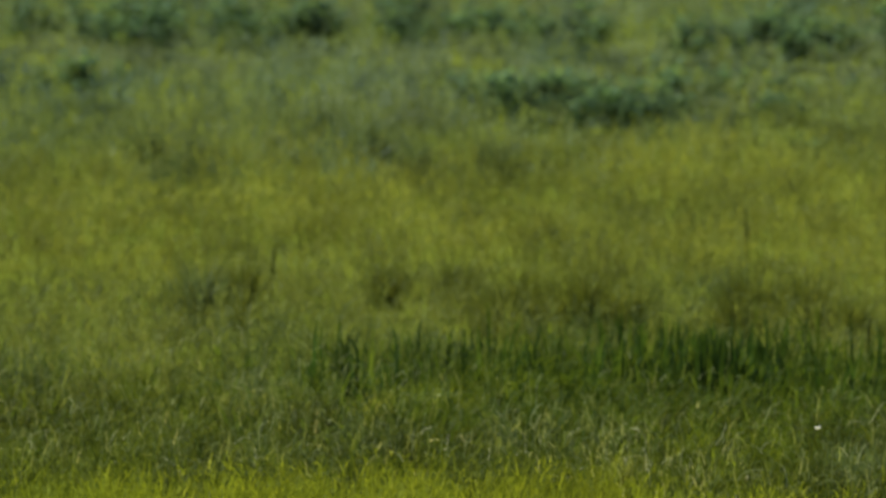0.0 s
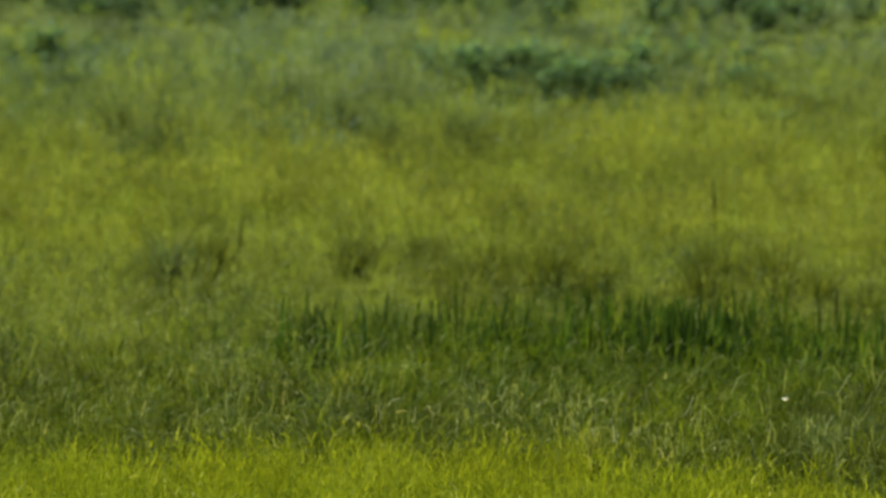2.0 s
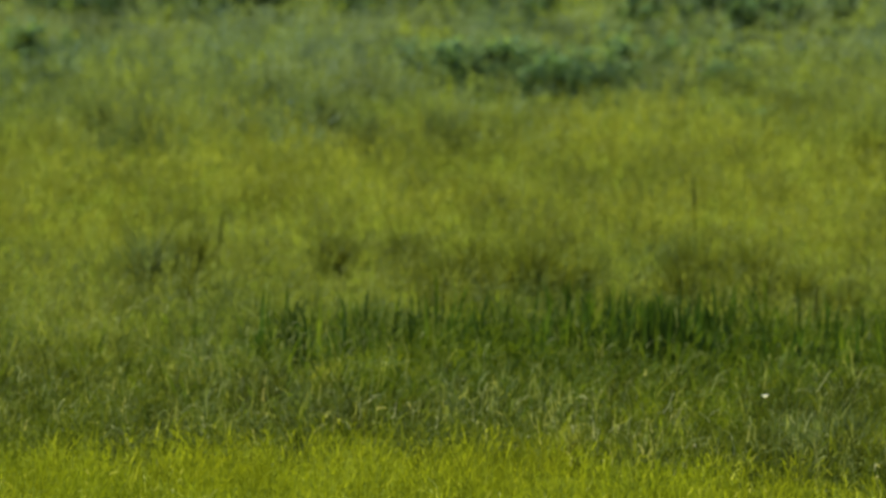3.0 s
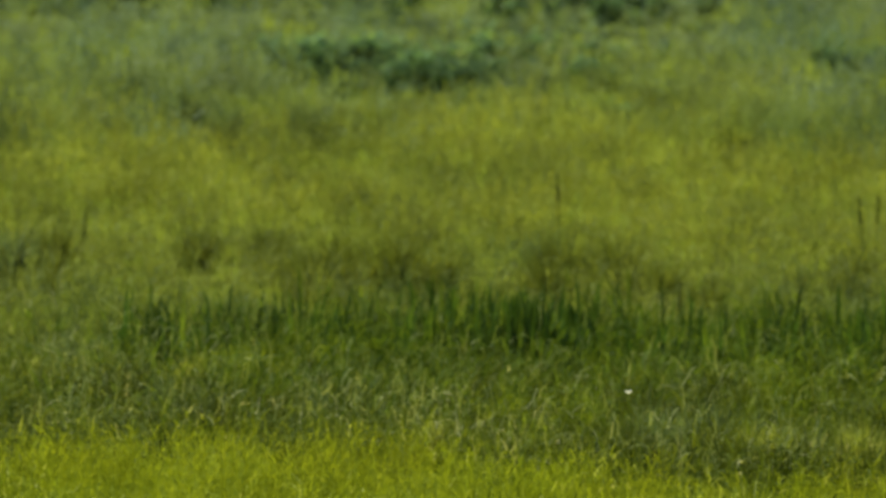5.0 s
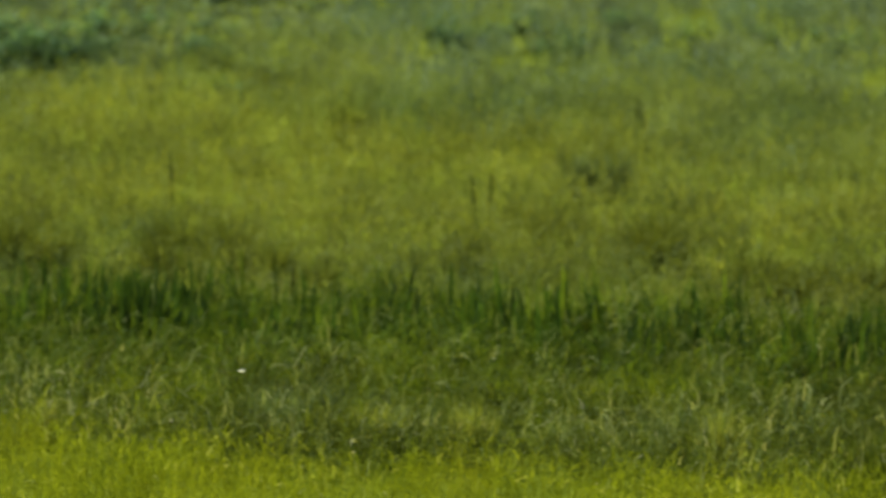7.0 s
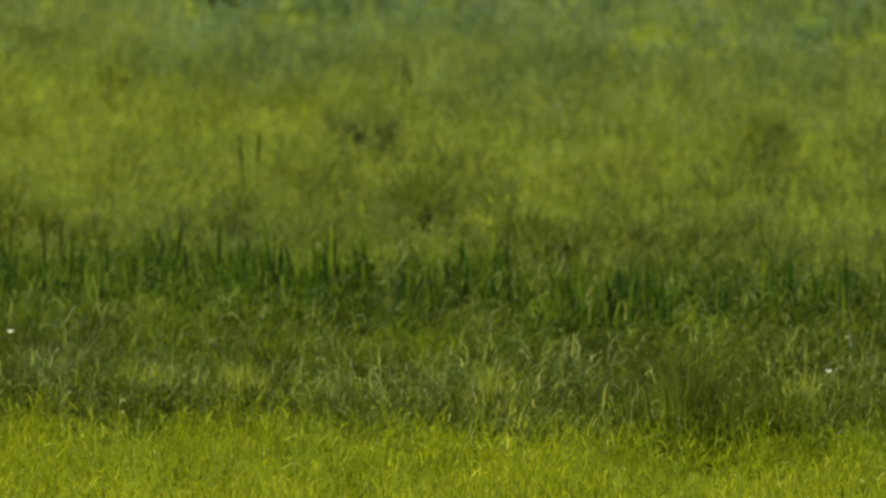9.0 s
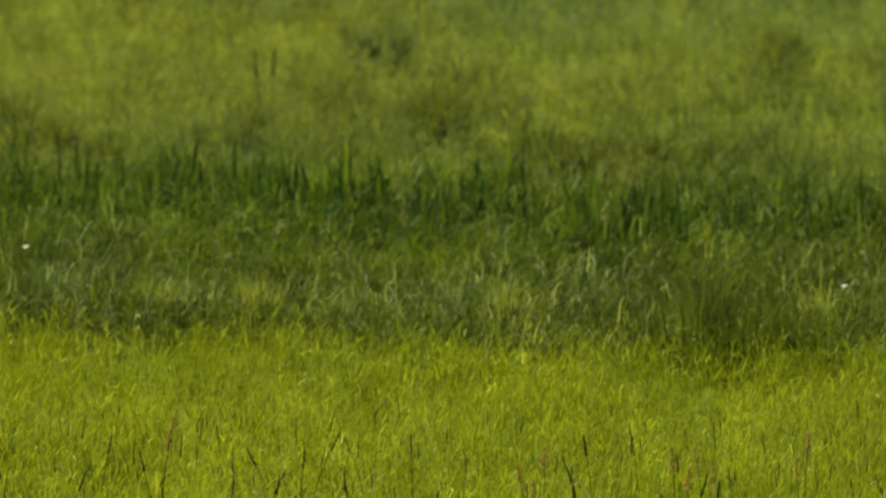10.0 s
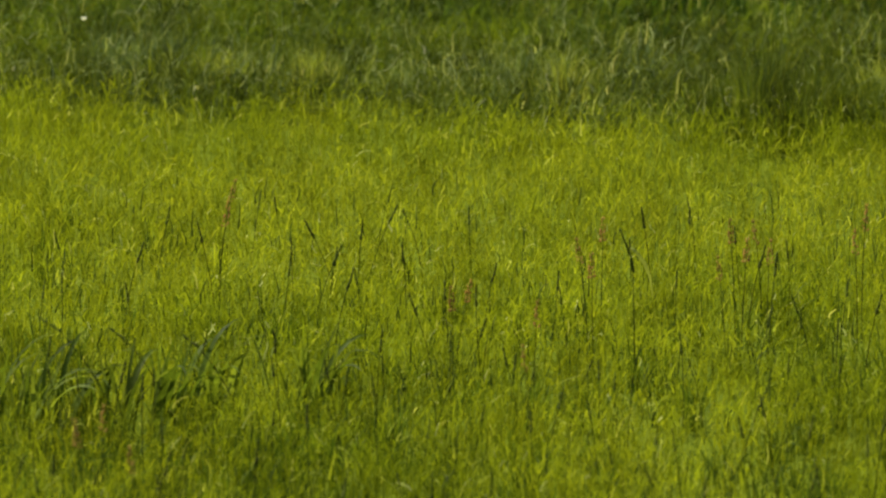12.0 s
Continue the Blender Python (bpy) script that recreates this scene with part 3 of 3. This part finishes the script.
# ---- single plants in the meadow ----
def tussock(name, label, group, material, seed, radius, height, count, bend=0.6):
    rng = np.random.default_rng(seed)
    a, d = rng.uniform(0, 2 * np.pi, count), np.abs(rng.normal(0, 0.45, count)) * radius
    h = height * rng.uniform(0.5, 1.0, count) * np.clip(1.1 - 0.35 * d / radius, 0.4, 1.1)
    v, f = blade_arrays(d * np.cos(a), d * np.sin(a), np.full(count, -0.01), h, rng.uniform(0.006, 0.012, count),
                        rng.uniform(0.15, bend * 1.6, count), 3, (0, 0), rng, a + rng.normal(0, 0.5, count))
    base = tagged(new(name), label, "weed" if name == "leafy_weed" else "grass tussock", group)
    tagged(part("foliage", mesh_of("foliage", v, f, material), base), kind="stuff")
    return base


def rod(points, radius, sides=5):
    """A round stem through the points, tapering to its tip."""
    verts, faces = [], []
    n = len(points)
    for k, p in enumerate(points):
        w = radius * (1 - 0.6 * k / (n - 1))
        verts += [(p[0] + w * math.cos(q * 2 * math.pi / sides), p[1] + w * math.sin(q * 2 * math.pi / sides), p[2]) for q in range(sides)]
    for k in range(n - 1):
        for q in range(sides):
            a, b = k * sides + q, k * sides + (q + 1) % sides
            faces.append((a, b, b + sides, a + sides))
    faces.append(tuple(range((n - 1) * sides, n * sides)))
    return verts, faces


def seed_cluster(start, end, count, size, spread, r):
    """Small pointed seeds crowded along a line."""
    verts, faces = [], []
    start, end = Vector(start), Vector(end)
    for i in range(count):
        s = r.random()
        c = start.lerp(end, s)
        a = r.uniform(0, 6.28)
        out = Vector((math.cos(a), math.sin(a), 0)) * spread * (1 - 0.6 * s)
        tip = c + out + Vector((0, 0, size * r.uniform(0.6, 1.3)))
        side = Vector((-math.sin(a), math.cos(a), 0)) * size * 0.3
        b = len(verts)
        verts += [tuple(c + out * 0.2), tuple(c + out * 0.7 + side), tuple(c + out * 0.7 - side), tuple(tip), tuple(c + out * 1.25 + Vector((0, 0, size * 0.3)))]
        faces += [(b, b + 1, b + 3), (b, b + 3, b + 2), (b + 1, b + 4, b + 3), (b + 4, b + 2, b + 3)]
    return verts, faces


def seed_stalk(name, label, category, group, height, radius, head, head_material, head_label, spread, seed, lean=0.1, seeds=40):
    r = random.Random(seed)
    base = tagged(new(name), label, category, group)
    a = r.uniform(0, 6.28)
    pts = [(lean * height * math.cos(a) * (k / 5) ** 2, lean * height * math.sin(a) * (k / 5) ** 2, height * k / 5) for k in range(6)]
    part("stalk", mesh_of("stalk", *rod(pts, radius), DARKSTEM), base)
    u, w = Vector(pts[3]), Vector(pts[5])
    part("seed_head", mesh_of("seed_head", *seed_cluster(u.lerp(w, 1 - head), w, seeds, 0.011, spread, r), head_material), base, head_label)
    return base


def single_plants():
    dark = [tussock("sedge_tussock", "dark olive sedge tussock rising out of lighter meadow grass", "dark tussocks", TUSSOCK, 300 + i, 0.17, 0.29, 190) for i in range(5)]
    place_all(dark, [(3.94, 49.95), (5.93, 52.8), (6.0, 52.9), (3.90, 50.2), (4.02, 50.3), (4.32, 47.9), (4.46, 48.0), (4.6, 48.1), (4.8, 48.3), (5.03, 48.0), (5.2, 48.5), (4.65, 48.5), (1.72, 49.4), (2.0, 49.3), (2.2, 48.8), (1.43, 49.2), (0.32, 49.6), (-0.28, 50.7), (0.43, 50.6), (0.09, 51.1), (2.97, 49.9), (4.30, 48.24), (0.80, 50.10), (0.69, 49.62), (0.93, 49.84), (2.66, 55.9),
                     (0.61, 49.73), (0.83, 49.84), (-1.00, 50.72), (-0.99, 49.97), 
                     (1.55, 50.29), (1.81, 50.15), (4.46, 48.89), (4.31, 48.65)], 31, 0.8, 1.15)
    grey = [tussock("sedge_tussock", "grey-green sedge tussock standing among weeds", "grey tussocks", GREYWEED, 320 + i, 0.18, 0.29, 190) for i in range(3)]
    place_all(grey, [(-0.39, 57.71), (-0.16, 57.06), (-1.64, 57.38), (-1.39, 57.38), (0.32, 57.06), (3.77, 53.29), (3.96, 53.42), (-0.90, 46.63), (-1.94, 46.63), (-1.20, 50.46), (1.44, 50.46)], 32, 0.85, 1.15)
    edge = [tussock("sedge_tussock", "tall dark sedge tussock at the edge of the lime grass", "edge tussocks", WEED, 330 + i, 0.26, 0.42, 120, 0.35) for i in range(3)]
    place_all(edge, [(4.48, 41.6), (4.61, 41.9), (4.36, 41.9), (4.70, 42.3), (4.25, 42.2), (4.48, 42.4), (4.80, 41.9)], 33, 0.85, 1.05)
    pale = [tussock("blond_tussock", "pale blond feathery grass tussock among the weeds", "blond tussocks", BLOND, 340 + i, 0.15, 0.28, 190, 0.4) for i in range(3)]
    place_all(pale, [(2.59, 43.14), (2.28, 43.24), (2.13, 43.54), (3.65, 42.83), (4.97, 42.83), (0.76, 43.64), (-0.30, 45.78)], 34, 0.8, 1.1)

    weeds = [tussock("leafy_weed", "grey-green weed of narrow upright leaves among coarse grass", "grey upright weeds", GREYWEED, 360 + i, 0.13, 0.33, 42, 0.35) for i in range(4)]
    place_all(weeds, [(1.71, 43.61), (1.78, 43.43), (1.9, 43.69), (2.01, 43.5), (2.1, 43.96), (2.24, 43.12), (2.38, 43.29), (2.55, 43.1),
                     (3.39, 43.23), (3.56, 42.85), (1.87, 43.67), (2.03, 44.23), (0.3, 44.66), (-0.45, 45.07), (-0.35, 44.87), (-0.23, 44.87),
                     (-0.87, 44.69), (-1.21, 44.32), (0.49, 45.14), (1.9, 44.25), (2.15, 43.68), (3.0, 43.13), (3.5, 43.3), (3.81, 45.29),
                     (4.01, 43.57), (1.75, 43.92), (1.92, 43.72), (3.41, 42.89), (4.4, 42.64)], 55, 0.75, 1.1, 6)

    docks = [seed_stalk("dock_stalk", "thin dark dock stalk with a narrow seed head above the grass", "dock", "dock stalks", 0.43, 0.0045, 0.85, DARKSTEM,
                        "dark seed head", 0.010, 350 + i, 0.05, 90) for i in range(4)]
    place_all(docks, [(1.56, 51.36), (3.05, 50.32), (3.12, 50.52), (4.16, 54.45), (4.18, 54.03), (-0.85, 49.88), (1.99, 47.13)], 35, 0.92, 1.04, 2)

    stems = [seed_stalk("grass_stem", "slender dark grass stem with a narrow ear over the lime grass", "grass stem", "dark grass stems", 0.36, 0.0026, 0.5, DARKSTEM,
                        "dark narrow ear", 0.0048, 370 + i, 0.06 + 0.05 * i) for i in range(5)]
    spots = [(3.65, 35.12), (3.92, 34.98), (3.94, 35.67), (4.08, 35.34), (2.06, 38.38), (1.67, 37.81), (1.88, 37.29), (2.57, 35.53), (2.35, 37.54),
             (1.26, 36.15), (3.02, 36.09), (3.10, 36.22), (3.18, 36.08), (1.51, 36.75), (2.70, 38.03), (3.50, 36.32), (2.38, 36.69), (2.07, 36.43),
             (2.81, 36.37), (3.43, 34.51), (2.80, 34.55), (3.08, 34.29), (3.58, 32.84), (1.06, 35.57), (3.62, 33.88), (2.32, 34.59)]
    r = random.Random(77)
    while len(spots) < 190:
        y = r.uniform(30.5, 38.5)
        if r.random() < (39.5 - y) / 8:
            spots.append((y * math.tan(radians(r.uniform(1.4, 7.4))), y))
    place_all(stems, spots, 36, 0.75, 1.12, 9)

    sorrel = [seed_stalk("sorrel_plant", "thin sorrel stalk with a loose rust-red seed head", "sorrel", "sorrel plants", 0.44, 0.0025, 0.5, RUST,
                         "rust-red seed head", 0.013, 390 + i, 0.1, 26) for i in range(3)]
    place_all(sorrel, [(3.72, 36.11), (3.83, 36.23), (4.17, 36.34), (2.59, 35.01), (2.79, 34.06), (1.88, 37.12), (3.15, 35.68), (3.65, 35.90), (1.35, 32.02), (2.62, 35.4), (3.87, 36.8), (4.23, 36.7), (3.74, 36.5), (3.18, 36.3), (1.27, 32.8), (1.21, 32.2), (1.92, 38.0), (2.85, 34.7), (3.25, 36.6)], 37, 0.95, 1.1)


def arching_leaf(length, width, fall, way, r):
    """A broad strap leaf that climbs steeply, arches over and hangs down at its tip."""
    verts, faces, levels = [], [], 9
    c, s = math.cos(way), math.sin(way)
    out, z, slope = 0.0, -0.01, radians(r.uniform(74, 86))
    twist = r.uniform(-0.5, 0.5)
    for k in range(levels + 1):
        u = k / levels
        w = max(0.001, width * (0.6 + 1.0 * u - 1.58 * u * u))
        px, py, pz = -s * math.cos(twist * u), c * math.cos(twist * u), math.sin(twist * u)
        lift = 0.22 * w
        verts += [(out * c - px * w / 2, out * s - py * w / 2, z + lift - pz * w / 2), (out * c, out * s, z), (out * c + px * w / 2, out * s + py * w / 2, z + lift + pz * w / 2)]
        out += length / levels * math.cos(slope)
        z += length / levels * math.sin(slope)
        slope -= radians(fall) * (0.25 + 1.9 * u * u) / levels
    for k in range(levels):
        b = 3 * k
        faces += [(b, b + 1, b + 4, b + 3), (b + 1, b + 2, b + 5, b + 4)]
    return verts, faces


def arching_clump(seed):
    r = random.Random(seed)
    base = tagged(new("broad_leaf_clump"), "dark green clump of broad arching leaves in the lime grass", "leafy plant", "broad leaf clumps")
    for i in range(11):
        over = i % 4 == 0
        way = r.uniform(-1.2, 0.9) if over else r.uniform(0, 6.28)
        v, f = arching_leaf(r.uniform(0.42, 0.52) if over else r.uniform(0.30, 0.44), r.uniform(0.032, 0.048) if over else r.uniform(0.016, 0.030),
                            r.uniform(120, 190) if over else r.uniform(15, 70), way, r)
        ob = part("leaf", mesh_of("leaf", v, f, SHEATH), base)
        ob.location = (r.uniform(-0.07, 0.07), r.uniform(-0.06, 0.06), 0)
    return base


def broad_clumps():
    r = random.Random(41)
    kinds = [arching_clump(500 + i) for i in range(6)]
    places = [(0.93, 34.65), (1.04, 34.50), (1.17, 34.62), (1.30, 34.75), (1.39, 34.55), (1.52, 34.62), (1.62, 34.80), (2.02, 34.85), (1.10, 34.85), (1.75, 34.95), (2.08, 34.95)]
    for i, (x, y) in enumerate(places):
        m = pose(x, y, 0, r.uniform(-4, 4), r.uniform(-4, 4), r.uniform(-25, 25)) @ Matrix.Scale(r.uniform(0.85, 1.05), 4)
        if i < len(kinds):
            kinds[i].matrix_basis = m
        else:
            copy_thing(kinds[i % len(kinds)], m)
    # long thin stems lying across the clumps
    for x, y, high, way, reach in ((1.42, 34.5, 0.46, 2.9, 0.30), (1.62, 34.6, 0.40, 2.8, 0.26), (1.85, 34.7, 0.36, 2.95, 0.22)):
        stem = tagged(new("leaning_stem"), "thin dark leaning grass stem over broad leaves", "grass stem", "leaning stems")
        pts = [(reach * u ** 1.3 * math.cos(way), reach * u ** 1.3 * math.sin(way), high * (1 - (1 - u) ** 1.4)) for u in (0, 0.2, 0.4, 0.6, 0.8, 1)]
        part("stalk", mesh_of("stalk", *rod(pts, 0.004), DARKSTEM), stem)
        part("seed_head", mesh_of("seed_head", *seed_cluster(pts[4], pts[5], 26, 0.011, 0.006, r), DARKSTEM), stem, "dark narrow ear")
        stem.matrix_basis = pose(x, y, 0)
    tall = tagged(new("bent_grass_plant"), "tall dark grass plant with one pale bent leaf", "grass plant")
    part("stalk", mesh_of("stalk", *rod([(0.03, 0, -0.01), (0.025, 0, 0.2), (0.02, 0, 0.44)], 0.0035), DARKSTEM), tall)
    part("leaf", mesh_of("leaf", *rod([(0.02, 0, 0.42), (0.012, 0, 0.47), (-0.005, 0, 0.52), (-0.03, 0, 0.58)], 0.007), DARKSTEM), tall, "dark upright leaf")
    v, f = [], []
    for k, (x, z, w) in enumerate(((0.008, 0.47, 0.005), (0.010, 0.51, 0.007), (0.03, 0.495, 0.009), (0.06, 0.455, 0.011), (0.08, 0.405, 0.009), (0.09, 0.33, 0.003))):
        v += [(x - 0.5 * w, -0.01 - 0.5 * w, z - 0.4 * w), (x, -0.012, z), (x + 0.5 * w, -0.01 + 0.5 * w, z + 0.4 * w)]
        if k:
            f += [(3 * k - 3, 3 * k - 2, 3 * k + 1, 3 * k), (3 * k - 2, 3 * k - 1, 3 * k + 2, 3 * k + 1)]
    part("bent_leaf", mesh_of("bent_leaf", v, f, BLOND), tall, "pale dry bent leaf")
    tall.matrix_basis = pose(3.27, 35.71, 0)


def white_flowers():
    base = tagged(new("white_flower"), "single small white flower on a thin green stem", "flower", "white flowers")
    part("stem", mesh_of("stem", *rod([(0, 0, 0), (0.01, 0, 0.2), (0, 0, 0.39)], 0.003), RANK), base)
    for i in range(6):
        a = i * math.pi / 3
        c, s = math.cos(a), math.sin(a)
        v = [(0, 0, 0.39)] + [(0.016 * (q * c - w * s), 0.016 * (q * s + w * c), 0.39 + h) for q, w, h in ((0.5, 0.32, 0.006), (0.95, 0.2, 0.012), (1.05, 0, 0.012), (0.95, -0.2, 0.012), (0.5, -0.32, 0.006))]
        part("petal", mesh_of("petal", v, [(0, 5, 4, 3), (0, 3, 2, 1)], PETAL), base, "white petal")
    place_all([base], [(1.62, 43.0), (4.93, 41.5)], 51, 0.98, 1.02, 6)


single_plants()
broad_clumps()
white_flowers()
